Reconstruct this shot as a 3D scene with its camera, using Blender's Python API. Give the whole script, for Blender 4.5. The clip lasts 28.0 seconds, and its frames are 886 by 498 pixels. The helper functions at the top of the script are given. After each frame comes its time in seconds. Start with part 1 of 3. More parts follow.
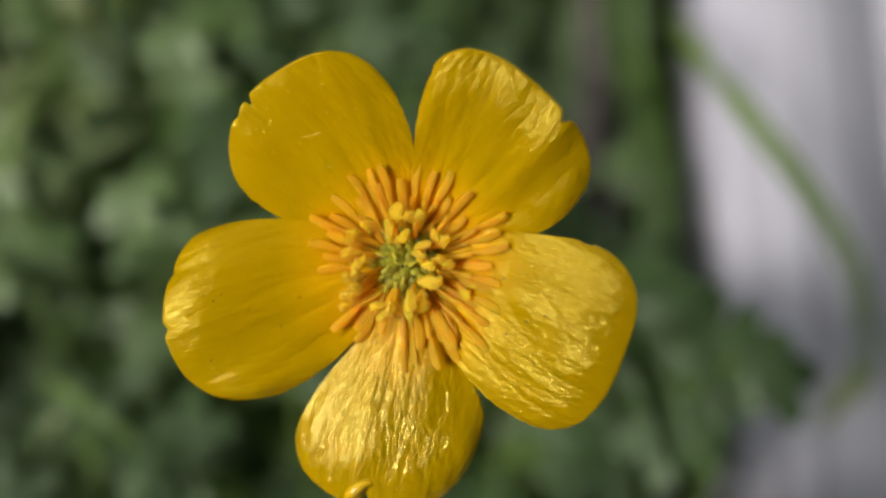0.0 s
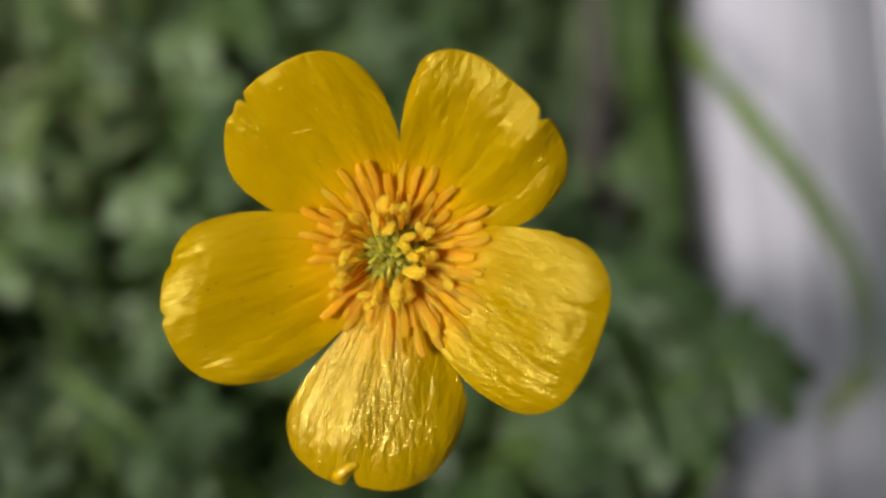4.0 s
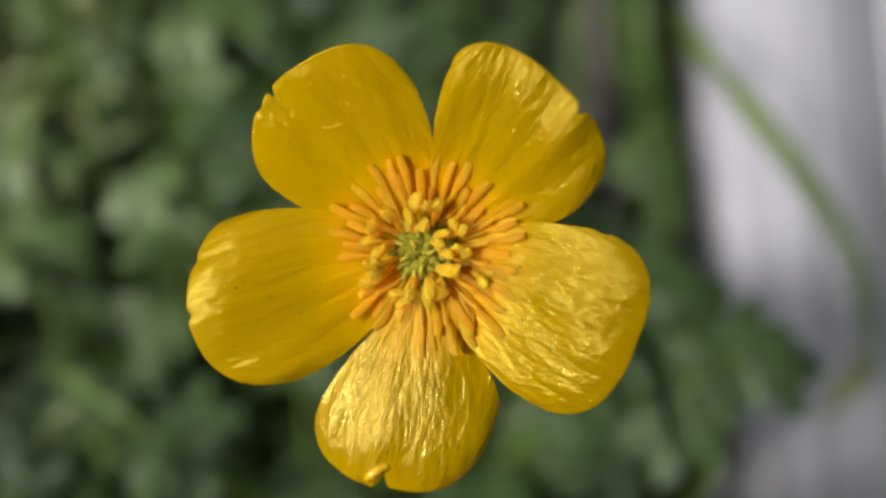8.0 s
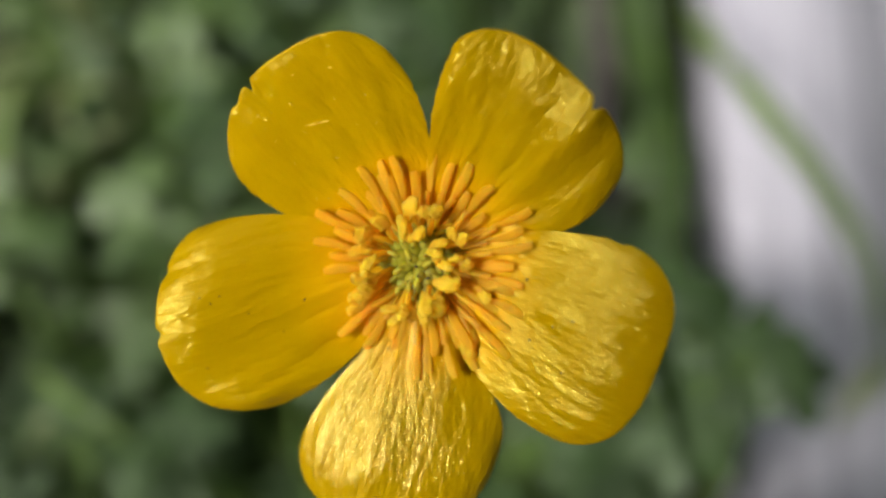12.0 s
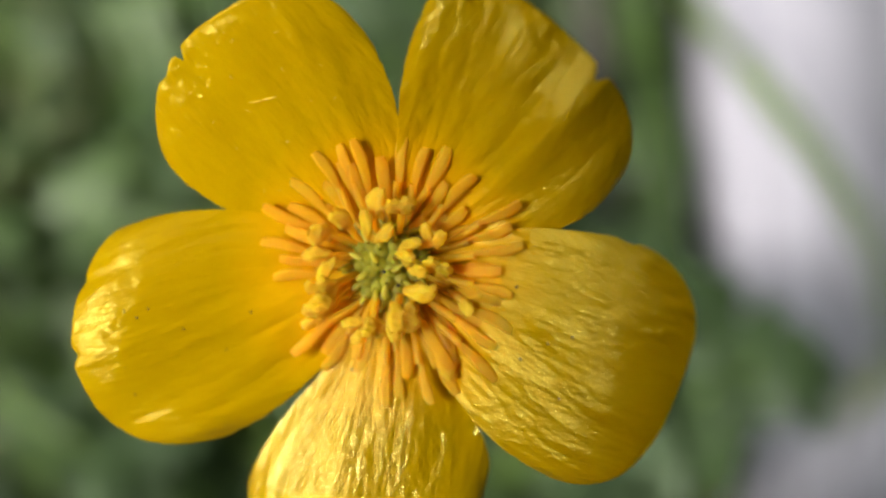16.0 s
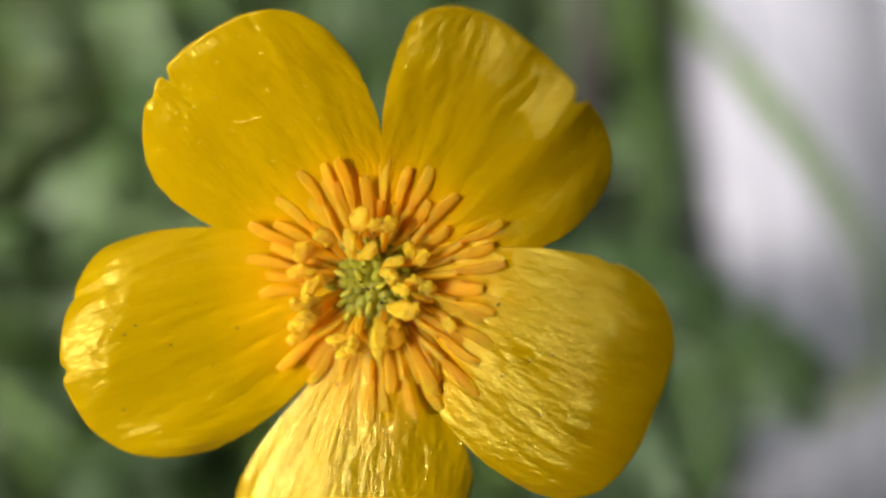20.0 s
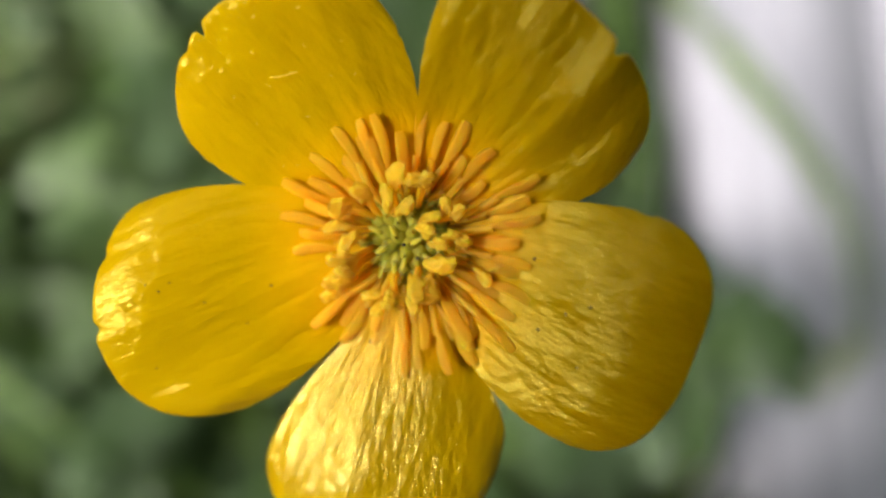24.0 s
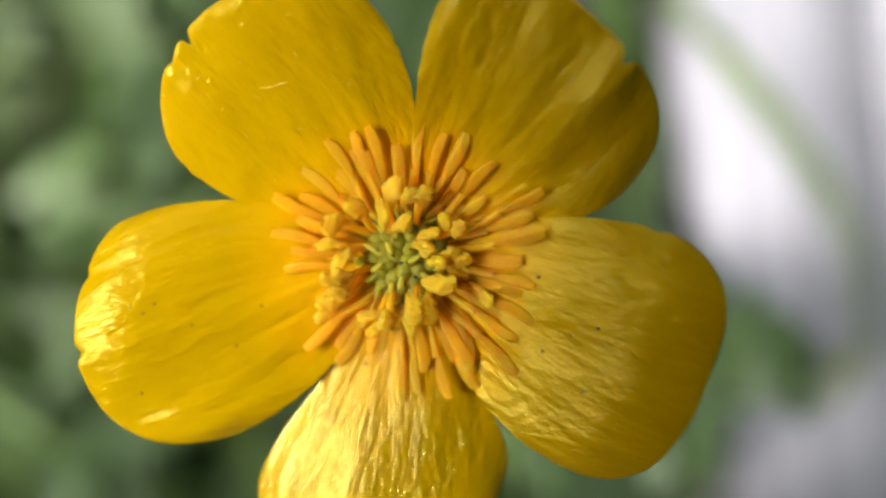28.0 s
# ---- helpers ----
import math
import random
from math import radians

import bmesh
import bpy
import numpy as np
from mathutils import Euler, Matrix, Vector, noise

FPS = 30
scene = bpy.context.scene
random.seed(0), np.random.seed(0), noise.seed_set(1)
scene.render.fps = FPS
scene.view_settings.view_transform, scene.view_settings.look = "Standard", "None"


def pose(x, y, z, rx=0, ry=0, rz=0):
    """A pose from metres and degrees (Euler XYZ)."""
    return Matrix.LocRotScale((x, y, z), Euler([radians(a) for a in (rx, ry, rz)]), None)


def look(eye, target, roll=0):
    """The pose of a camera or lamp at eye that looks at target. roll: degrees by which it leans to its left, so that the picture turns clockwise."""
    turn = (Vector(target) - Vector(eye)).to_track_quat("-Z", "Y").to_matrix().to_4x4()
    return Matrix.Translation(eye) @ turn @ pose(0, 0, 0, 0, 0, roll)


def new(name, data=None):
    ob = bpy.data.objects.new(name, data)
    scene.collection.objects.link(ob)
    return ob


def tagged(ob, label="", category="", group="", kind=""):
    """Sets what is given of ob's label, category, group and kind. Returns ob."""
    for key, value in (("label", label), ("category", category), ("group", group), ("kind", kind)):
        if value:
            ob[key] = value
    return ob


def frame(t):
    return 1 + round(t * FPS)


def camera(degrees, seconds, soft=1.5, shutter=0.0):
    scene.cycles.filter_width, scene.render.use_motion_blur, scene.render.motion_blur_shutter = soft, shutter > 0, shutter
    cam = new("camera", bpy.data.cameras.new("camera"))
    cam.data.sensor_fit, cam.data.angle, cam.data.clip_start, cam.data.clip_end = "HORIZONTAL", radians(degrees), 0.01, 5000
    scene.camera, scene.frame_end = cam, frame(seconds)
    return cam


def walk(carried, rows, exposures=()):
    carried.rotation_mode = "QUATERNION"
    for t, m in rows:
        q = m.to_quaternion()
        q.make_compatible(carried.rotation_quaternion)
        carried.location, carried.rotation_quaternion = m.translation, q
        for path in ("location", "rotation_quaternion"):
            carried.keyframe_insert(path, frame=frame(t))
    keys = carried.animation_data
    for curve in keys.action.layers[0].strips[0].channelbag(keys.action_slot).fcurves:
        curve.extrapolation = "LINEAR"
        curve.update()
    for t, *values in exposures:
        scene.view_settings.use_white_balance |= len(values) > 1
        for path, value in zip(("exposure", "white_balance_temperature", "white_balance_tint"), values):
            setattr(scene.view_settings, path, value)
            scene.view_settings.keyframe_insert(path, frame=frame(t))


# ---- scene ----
MM = 0.001
EYE, TILT = 0.200, -72.0
BODY_LEFT = 37.0  # lens to end of the shading camera body, set by its shade, millimetres

# The camera: a hand-held close-up that creeps towards the flower.
cam = camera(45.0, 28.0, soft=2.8)
cam.data.dof.use_dof = True
cam.data.dof.aperture_fstop = 14.5
# seconds, right, ahead and up in millimetres, yaw, pitch, roll
ROWS = [
    (0, 0, -0, 0, 0.001, 0, 0),
    (0.5, 0.473, -0.03, -1.732, 0.807, 0.953, 0.323),
    (1, 0.764, -0.883, -2.695, 0.846, 1.225, 0.668),
    (1.5, 1.445, -1.257, -2.089, 0.958, 0.911, 0.401),
    (2, 1.127, -0.944, -1.303, 0.686, 0.685, 0.346),
    (2.5, 1.054, -0.673, -2.465, 0.642, 0.871, 0.649),
    (3, 1.343, -1.288, -0.469, 0.755, 0.163, 0.315),
    (3.5, 1.997, -1.838, -0.588, 0.993, 0.242, 0.433),
    (5.5, 0.501, -5.868, -0.294, 0.236, 0.021, 0.055),
    (6, -0.168, -6.401, -0.033, -0.037, -0.54, 0.046),
    (6.5, 0.177, -7.134, 1.044, -0.243, -0.209, 0.062),
    (7, -0.986, -3.348, 0.144, -0.253, -0.194, -0.011),
    (7.5, -0.961, -2.12, 0.165, -0.062, -0.124, 0.108),
    (8, -1.06, -1.473, -0.474, -0.036, -0.154, 0.21),
    (8.5, -0.824, -1.579, 0.022, 0.148, -0.594, 0.187),
    (9, -0.852, -1.009, 0.073, 0.137, -0.824, 0.155),
    (9.5, -0.66, -1.284, 0.109, 0.238, -0.929, 0.158),
    (10, -0.62, -0.759, -0.488, 0.048, -0.767, 0.155),
    (10.5, -0.828, -0.714, -0.796, -0.087, -0.511, 0.161),
    (11, -1.268, 1.977, -0.384, -0.163, -0.469, 0.001),
    (11.5, -0.835, 3.614, 0.128, 0.025, -0.395, 0.194),
    (13.5, -2.402, 9.574, -0.048, -1.252, -0.651, -0.028),
    (14, -1.181, 10.961, -0.097, -1.255, -0.387, -0.061),
    (14.5, -0.215, 12.466, 0.371, -1.135, -0.544, -0.258),
    (15, -0.743, 13.529, 0.2, -1.127, -0.399, -0.114),
    (15.5, -1.042, 14.192, 0.48, -1.332, -0.777, -0.206),
    (16, -0.421, 14.175, 0.723, -0.853, -0.904, -0.231),
    (16.5, -0.04, 13.985, 0.941, -0.711, -0.821, -0.099),
    (17, -0.436, 14.174, 1.034, -1.079, -1.014, -0.151),
    (17.5, 0.245, 14.457, 0.886, -0.499, -0.795, -0.047),
    (18, -0.398, 14.68, 0.879, -0.843, -0.965, -0.09),
    (18.5, -0.32, 14.183, 1.004, -0.897, -1.018, -0.09),
    (19, -0.057, 13.37, 1.66, -0.819, -1.336, -0.099),
    (19.5, 0.359, 13.549, 1.759, -0.807, -1.117, -0.145),
    (20, 0.281, 13.549, 1.921, -0.893, -1.407, -0.239),
    (20.5, 0.202, 13.505, 1.872, -0.952, -1.504, -0.084),
    (21, -0.363, 13.001, 0.061, -0.84, -0.465, 0.086),
    (21.5, -1.806, 11.531, -0.802, -1.276, 0.188, 0.172),
    (22, -1.094, 11.994, -0.88, -1.461, 0.266, 0.089),
    (22.5, -1.18, 11.354, -0.278, -1.543, -0.143, 0.067),
    (24.5, -3.050, 14.677, 0.863, -3.094, -2.165, -0.651),
    (25, -2.551, 16.45, 1.035, -3.252, -1.539, -0.805),
    (25.5, -2.715, 18.604, 0.131, -3.164, -1.229, -1),
    (26, -3.192, 17.938, 1.159, -3.452, -1.948, -0.996),
    (26.5, -2.890, 17.283, 1.329, -3.237, -2.13, -0.961),
    (27, -3.338, 16.894, 1.246, -3.133, -2.012, -0.915),
    (27.5, -2.954, 16.522, 1.226, -3.423, -1.909, -0.833),
    (28, -2.814, 15.675, 0.794, -2.937, -1.551, -0.711),
]
STOPS = [(0.0, 0.88), (5.0, 0.88), (9.0, 1.01), (11.0, 1.06), (14.0, 1.34), (17.0, 1.45), (22.0, 1.52), (25.0, 1.7), (28.0, 1.84)]


def eye_pose(x, y, z, yaw, pitch, roll):
    return (pose(0, 0, EYE, TILT) @ pose(x * MM, y * MM, z * MM, 0, 0, yaw)
            @ pose(0, 0, 0, 90 + pitch) @ pose(0, 0, 0, 0, 0, roll))


walk(cam, [(t, eye_pose(*row)) for t, *row in ROWS], STOPS)

# ---- light: a bright hazy sky, strongest high overhead ----
SUN_ELEVATION, SUN_AZIMUTH = 48.0, -112.0
world = bpy.data.worlds.new("sky")
scene.world = world
world.use_nodes = True
wn = world.node_tree.nodes
sky = wn.new("ShaderNodeTexSky")
sky.sky_type = "NISHITA"
sky.sun_disc = False
sky.sun_elevation, sky.sun_rotation = radians(SUN_ELEVATION), radians(SUN_AZIMUTH)
sky.dust_density = 4.0
wn["Background"].inputs["Strength"].default_value = 0.15
haze = wn.new("ShaderNodeHueSaturation")
haze.inputs["Saturation"].default_value = 0.33
world.node_tree.links.new(sky.outputs[0], haze.inputs["Color"])
world.node_tree.links.new(haze.outputs[0], wn["Background"].inputs["Color"])
sun = new("sun", bpy.data.lights.new("sun", "SUN"))
sun.data.energy, sun.data.angle, sun.data.color = 1.5, radians(16), (1.0, 0.97, 0.92)
ce, se = math.cos(radians(SUN_ELEVATION)), math.sin(radians(SUN_ELEVATION))
sun.matrix_world = look((math.sin(radians(SUN_AZIMUTH)) * ce, math.cos(radians(SUN_AZIMUTH)) * ce, se), (0, 0, 0))


# ---- materials ----
class Mat:
    """A small builder for node materials."""

    def __init__(self, name, rough=0.5, spec=0.5):
        self.m = bpy.data.materials.new(name)
        self.m.use_nodes = True
        self.t = self.m.node_tree
        self.b = self.t.nodes["Principled BSDF"]
        self.b.inputs["Roughness"].default_value = rough
        self.b.inputs["Specular IOR Level"].default_value = spec

    def node(self, kind, **kw):
        n = self.t.nodes.new("ShaderNode" + kind)
        for k, v in kw.items():
            n.inputs[k.replace("_", " ")].default_value = v
        return n

    def link(self, a, b):
        self.t.links.new(a, b)

    def coords(self, what="Object", scale=(1, 1, 1)):
        c, mp = self.node("TexCoord"), self.node("Mapping")
        mp.inputs["Scale"].default_value = scale
        self.link(c.outputs[what], mp.inputs["Vector"])
        return mp.outputs[0]

    def noise(self, vec, scale, detail=4.0, rough=0.55):
        n = self.node("TexNoise", Scale=scale, Detail=detail, Roughness=rough)
        self.link(vec, n.inputs["Vector"])
        return n.outputs["Fac"]

    def ramp(self, fac, stops):
        r = self.node("ValToRGB")
        e = r.color_ramp.elements
        e[0].position, e[0].color = stops[0][0], (*stops[0][1], 1)
        e[1].position, e[1].color = stops[-1][0], (*stops[-1][1], 1)
        for p, c in stops[1:-1]:
            q = e.new(p)
            q.color = (*c, 1)
        self.link(fac, r.inputs[0])
        return r.outputs[0]

    def mix(self, a, b, fac=0.5, how="MIX"):
        n = self.t.nodes.new("ShaderNodeMix")
        n.data_type, n.blend_type = "RGBA", how
        for sock, v in ((n.inputs[0], fac), (n.inputs[6], a), (n.inputs[7], b)):
            if isinstance(v, (int, float)):
                sock.default_value = v
            elif isinstance(v, tuple):
                sock.default_value = (*v, 1)
            else:
                self.link(v, sock)
        return n.outputs[2]

    def bump(self, *layers):
        """Layers of (height, strength, distance), one over the other."""
        last = None
        for h, s, d in layers:
            n = self.node("Bump", Strength=s, Distance=d)
            self.link(h, n.inputs["Height"])
            if last:
                self.link(last, n.inputs["Normal"])
            last = n.outputs[0]
        self.link(last, self.b.inputs["Normal"])
        return last

    def colour(self, c):
        self.link(c, self.b.inputs["Base Color"])

    def see_through(self, colour, amount, normal=None):
        """Lets part of the light pass, as thin petals and leaves do."""
        tr, mx = self.node("BsdfTranslucent"), self.node("MixShader", Fac=amount)
        if isinstance(colour, tuple):
            tr.inputs[0].default_value = (*colour, 1)
        else:
            self.link(colour, tr.inputs[0])
        self.link(self.b.outputs[0], mx.inputs[1])
        self.link(tr.outputs[0], mx.inputs[2])
        self.link(mx.outputs[0], self.t.nodes["Material Output"].inputs["Surface"])


def petal_material(name, smooth, dull, relief, fine, level, tint):
    k = Mat(name, 0.3, level)
    k.b.inputs["Specular Tint"].default_value = (*tint, 1)  # the gloss comes from within the yellow skin
    uv = k.coords("UV", (1, 1, 1))
    streak = k.noise(k.coords("UV", (7, 60, 1)), 1.0, 5, 0.6)
    ridge = k.noise(k.coords("UV", (7, 26, 1)), 1.0, 4, 0.6)
    pucker = k.noise(k.coords("UV", (22, 32, 1)), 1.0, 2, 0.5)
    grain = k.noise(k.coords("Object"), 2600, 3)
    patch = k.noise(k.coords("Object"), 260, 3)
    sep = k.node("SeparateXYZ")
    k.link(uv, sep.inputs[0])
    # the foot of the petal is matt and brighter, the rest glossy
    along = k.ramp(sep.outputs[0], [(0.0, (0.96, 0.58, 0.012)), (0.20, (0.90, 0.52, 0.004)), (0.34, (0.72, 0.41, 0.001)), (0.50, (0.55, 0.343, 0.0004)), (1.0, (0.53, 0.338, 0.0004))])
    c = k.mix(along, (0.48, 0.285, 0.0003), k.ramp(patch, [(0.42, (0, 0, 0)), (0.72, (0.5,) * 3)]))
    c = k.mix(c, (0.61, 0.378, 0.0006), k.ramp(streak, [(0.46, (0, 0, 0)), (0.72, (0.35,) * 3)]))
    k.colour(c)
    gloss = k.ramp(patch, [(0.3, (smooth,) * 3), (0.75, (dull,) * 3)])
    k.link(k.mix((0.6, 0.6, 0.6), gloss, k.ramp(sep.outputs[0], [(0.04, (0, 0, 0)), (0.18, (1, 1, 1))])), k.b.inputs["Roughness"])
    k.bump((ridge, 0.9, 0.00026 * relief), (pucker, 0.6, 0.00007 * fine), (streak, 0.3, 0.00004), (grain, 0.2, 0.00002))
    k.see_through(c, 0.45)
    return k.m


def soft_material(name, low, high, rough, scale, bump=0.00005, through_amount=0.0, spec=0.4, soft=0.0):
    k = Mat(name, rough, spec)
    ob = k.coords("Object")
    a, b = k.noise(ob, scale, 4), k.noise(ob, scale * 6, 3)
    c = k.mix(k.ramp(a, [(0.3, low), (0.7, high)]), low, k.ramp(b, [(0.45, (0, 0, 0)), (0.8, (0.5,) * 3)]))
    info = k.node("ObjectInfo")
    hsv = k.node("HueSaturation")
    mp = k.node("MapRange")
    mp.inputs[3].default_value, mp.inputs[4].default_value = 0.92, 1.08
    k.link(info.outputs["Random"], mp.inputs[0])
    k.link(mp.outputs[0], hsv.inputs["Value"])
    k.link(c, hsv.inputs["Color"])
    c = hsv.outputs[0]
    k.colour(c)
    k.bump((a, 0.5, bump * 3), (b, 0.5, bump))
    if soft:  # light that spreads inside the flesh
        k.b.inputs["Subsurface Weight"].default_value = soft
        k.b.inputs["Subsurface Radius"].default_value = (1.0, 0.7, 0.15)
        k.b.inputs["Subsurface Scale"].default_value = 0.0009
    if through_amount:
        k.see_through(c, through_amount)
    return k.m


def leaf_material(name, low, high, rough=0.34, through_amount=0.25):
    """Leaves: paler veins that fan out from the stalk, blotches, each leaf its own tone."""
    k = Mat(name, rough, 0.5)
    blot = k.noise(k.coords("Object"), 190, 4)
    fine = k.noise(k.coords("Object"), 1500, 3)
    vein = k.noise(k.coords("UV", (2, 26, 1)), 1.0, 2)
    c = k.mix(k.ramp(blot, [(0.3, low), (0.7, high)]), tuple(1.6 * x for x in high), k.ramp(vein, [(0.62, (0, 0, 0)), (0.70, (0.5,) * 3)]))
    info, hsv, mp = k.node("ObjectInfo"), k.node("HueSaturation"), k.node("MapRange")
    geo = k.node("NewGeometry")
    mp.inputs[3].default_value, mp.inputs[4].default_value = 0.85, 1.15
    both = k.node("Math")
    k.link(info.outputs["Random"], both.inputs[0])
    k.link(geo.outputs["Random Per Island"], both.inputs[1])
    fr = k.node("Math")
    fr.operation = "FRACT"
    k.link(both.outputs[0], fr.inputs[0])
    k.link(fr.outputs[0], mp.inputs[0])
    k.link(mp.outputs[0], hsv.inputs["Value"])
    k.link(c, hsv.inputs["Color"])
    k.colour(hsv.outputs[0])
    k.bump((vein, 0.5, 0.0004), (fine, 0.3, 0.0001))
    k.see_through(hsv.outputs[0], through_amount)
    return k.m


def board_material():
    k = Mat("weathered_grey_wood", 0.75, 0.3)
    grain = k.noise(k.coords("Object", (420, 9, 60)), 1.0, 6, 0.65)
    wide = k.noise(k.coords("Object", (90, 5, 30)), 1.0, 3)
    blot = k.noise(k.coords("Object"), 28, 3)
    c = k.ramp(grain, [(0.28, (0.229, 0.223, 0.241)), (0.5, (0.375, 0.362, 0.398)), (0.72, (0.432, 0.418, 0.467))])
    c = k.mix(c, (0.264, 0.254, 0.267), k.ramp(wide, [(0.50, (0, 0, 0)), (0.75, (0.28,) * 3)]))
    c = k.mix(c, (0.432, 0.418, 0.467), k.ramp(blot, [(0.5, (0, 0, 0)), (0.75, (0.4,) * 3)]))
    k.colour(c)
    k.bump((grain, 0.5, 0.0004), (wide, 0.3, 0.0004))
    return k.m


def soil_material():
    k = Mat("mossy_soil", 0.9, 0.2)
    a, b = k.noise(k.coords("Object"), 60, 5), k.noise(k.coords("Object"), 600, 5)
    c = k.ramp(a, [(0.3, (0.022, 0.016, 0.010)), (0.7, (0.055, 0.040, 0.026))])
    c = k.mix(c, (0.09, 0.075, 0.055), k.ramp(b, [(0.55, (0, 0, 0)), (0.8, (0.6,) * 3)]))
    moss = k.noise(k.coords("Object"), 9, 4)
    k.colour(k.mix(c, (0.045, 0.075, 0.018), k.ramp(moss, [(0.40, (0, 0, 0)), (0.55, (0.85,) * 3)])))
    k.bump((a, 0.6, 0.004), (b, 0.6, 0.001))
    return k.m


PETAL = petal_material("petal_satin", 0.09, 0.16, 0.5, 2.0, 0.6, (1.0, 0.89, 0.17))
PETAL_WRINKLED = petal_material("petal_wrinkled", 0.06, 0.12, 0.5, 2.6, 0.6, (1.0, 0.88, 0.16))
PETAL_GLOSSY = petal_material("petal_glossy", 0.04, 0.08, 0.7, 2.9, 1.25, (1.0, 0.91, 0.26))
LIP = soft_material("petal_lip", (0.60, 0.36, 0.004), (0.68, 0.42, 0.008), 0.22, 500, 0.00002, 0.2, 0.5)
ANTHER = soft_material("anther_orange", (0.88, 0.50, 0.016), (0.93, 0.56, 0.026), 0.6, 900, 0.00003, 0.6, 0.15, 1.0)
POLLEN = soft_material("anther_pollen", (0.84, 0.53, 0.026), (0.90, 0.59, 0.04), 0.75, 1400, 0.00005, 0.45, 0.15, 1.0)
FILAMENT = soft_material("filament_yellow", (0.86, 0.50, 0.02), (0.92, 0.58, 0.035), 0.45, 700, 0.00002, 0.6, 0.25, 1.0)
CARPEL = soft_material("carpel_green", (0.33, 0.305, 0.022), (0.42, 0.37, 0.03), 0.5, 900, 0.00002, 0.35, 0.3, 1.0)
STIGMA = soft_material("stigma_pale", (0.58, 0.49, 0.05), (0.66, 0.56, 0.075), 0.55, 900, 0.00002, 0.4, 0.3, 1.0)
SEPAL = soft_material("sepal_green", (0.16, 0.22, 0.03), (0.30, 0.32, 0.06), 0.6, 500, 0.00004, 0.2)
STALK = soft_material("stalk_green", (0.06, 0.11, 0.02), (0.11, 0.17, 0.035), 0.5, 300, 0.00004)
SPECK = soft_material("dark_dirt", (0.015, 0.010, 0.006), (0.05, 0.03, 0.015), 0.8, 3000)
SCRATCH = soft_material("dry_scar", (0.60, 0.37, 0.006), (0.68, 0.43, 0.015), 0.5, 2000)
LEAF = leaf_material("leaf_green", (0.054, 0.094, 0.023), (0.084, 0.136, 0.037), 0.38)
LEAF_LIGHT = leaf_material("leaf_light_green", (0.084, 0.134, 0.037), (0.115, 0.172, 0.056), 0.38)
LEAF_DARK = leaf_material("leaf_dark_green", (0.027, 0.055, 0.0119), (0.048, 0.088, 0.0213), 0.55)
GRASS = leaf_material("grass_green", (0.0965, 0.159, 0.0218), (0.147, 0.222, 0.0397), 0.45, 0.3)
GRASS_DARK = leaf_material("grass_dark_green", (0.0411, 0.0838, 0.0118), (0.0686, 0.122, 0.0187), 0.45, 0.3)
GRASS_PALE = leaf_material("grass_pale", (0.154, 0.191, 0.0645), (0.222, 0.26, 0.106), 0.45, 0.3)
DRY = soft_material("dead_stalk_brown", (0.0307, 0.0267, 0.0205), (0.0615, 0.0533, 0.043), 0.8, 200, 0.0001)
BLACK_PLASTIC = soft_material("black_plastic", (0.012, 0.012, 0.013), (0.02, 0.02, 0.021), 0.5, 900, 0.00001)
BOARD, SOIL = board_material(), soil_material()


# ---- building helpers ----
def mesh_of(name, verts, faces, material, uvs=None):
    me = bpy.data.meshes.new(name)
    me.from_pydata([tuple(v) for v in verts], [], faces)
    me.materials.append(material)
    me.shade_smooth()
    if uvs is not None:
        lay = me.uv_layers.new(name="UVMap")
        for loop in me.loops:
            lay.data[loop.index].uv = uvs[loop.vertex_index]
    return me


def sheet(name, grid, material, uvs=None, wrap=False):
    """A mesh from an (n, m, 3) array of points; wrap closes the second way round."""
    n, m = grid.shape[:2]
    mm = m if wrap else m - 1
    faces = [(i * m + j, i * m + (j + 1) % m, (i + 1) * m + (j + 1) % m, (i + 1) * m + j) for i in range(n - 1) for j in range(mm)]
    return mesh_of(name, grid.reshape(-1, 3), faces, material, None if uvs is None else uvs.reshape(-1, 2))


def part(name, me, parent, label="", at=None):
    ob = new(name, me)
    ob.parent = parent
    if at is not None:
        ob.matrix_basis = at
    return tagged(ob, label) if label else ob


def bend(points, n):
    """A smooth line of n points through a few, with its tangents."""
    p = np.array(points, float)
    q = np.vstack([2 * p[0] - p[1], p, 2 * p[-1] - p[-2]])
    out = []
    for s in np.linspace(0, len(p) - 1 - 1e-9, n):
        i, f = int(s), s - int(s)
        a, b, c, d = q[i:i + 4]
        out.append(0.5 * (2 * b + (c - a) * f + (2 * a - 5 * b + 4 * c - d) * f * f + (3 * b - a - 3 * c + d) * f ** 3))
    out = np.array(out)
    tan = np.gradient(out, axis=0)
    return out, tan / np.linalg.norm(tan, axis=1)[:, None]


def tube(name, points, radii, material, sides=8, n=16):
    line, tan = bend(points, n)
    r = np.interp(np.linspace(0, 1, n), np.linspace(0, 1, len(radii)), radii)
    up = np.array([0.3, 0.2, 0.93]) if abs(tan[0][2]) < 0.9 else np.array([1.0, 0.1, 0])
    grid = []
    for p, t, rr in zip(line, tan, r):
        x = np.cross(t, up)
        x /= np.linalg.norm(x)
        y = np.cross(t, x)
        grid.append([p + rr * (math.cos(a) * x + math.sin(a) * y) for a in np.linspace(0, 2 * math.pi, sides, endpoint=False)])
    return sheet(name, np.array(grid), material, wrap=True)


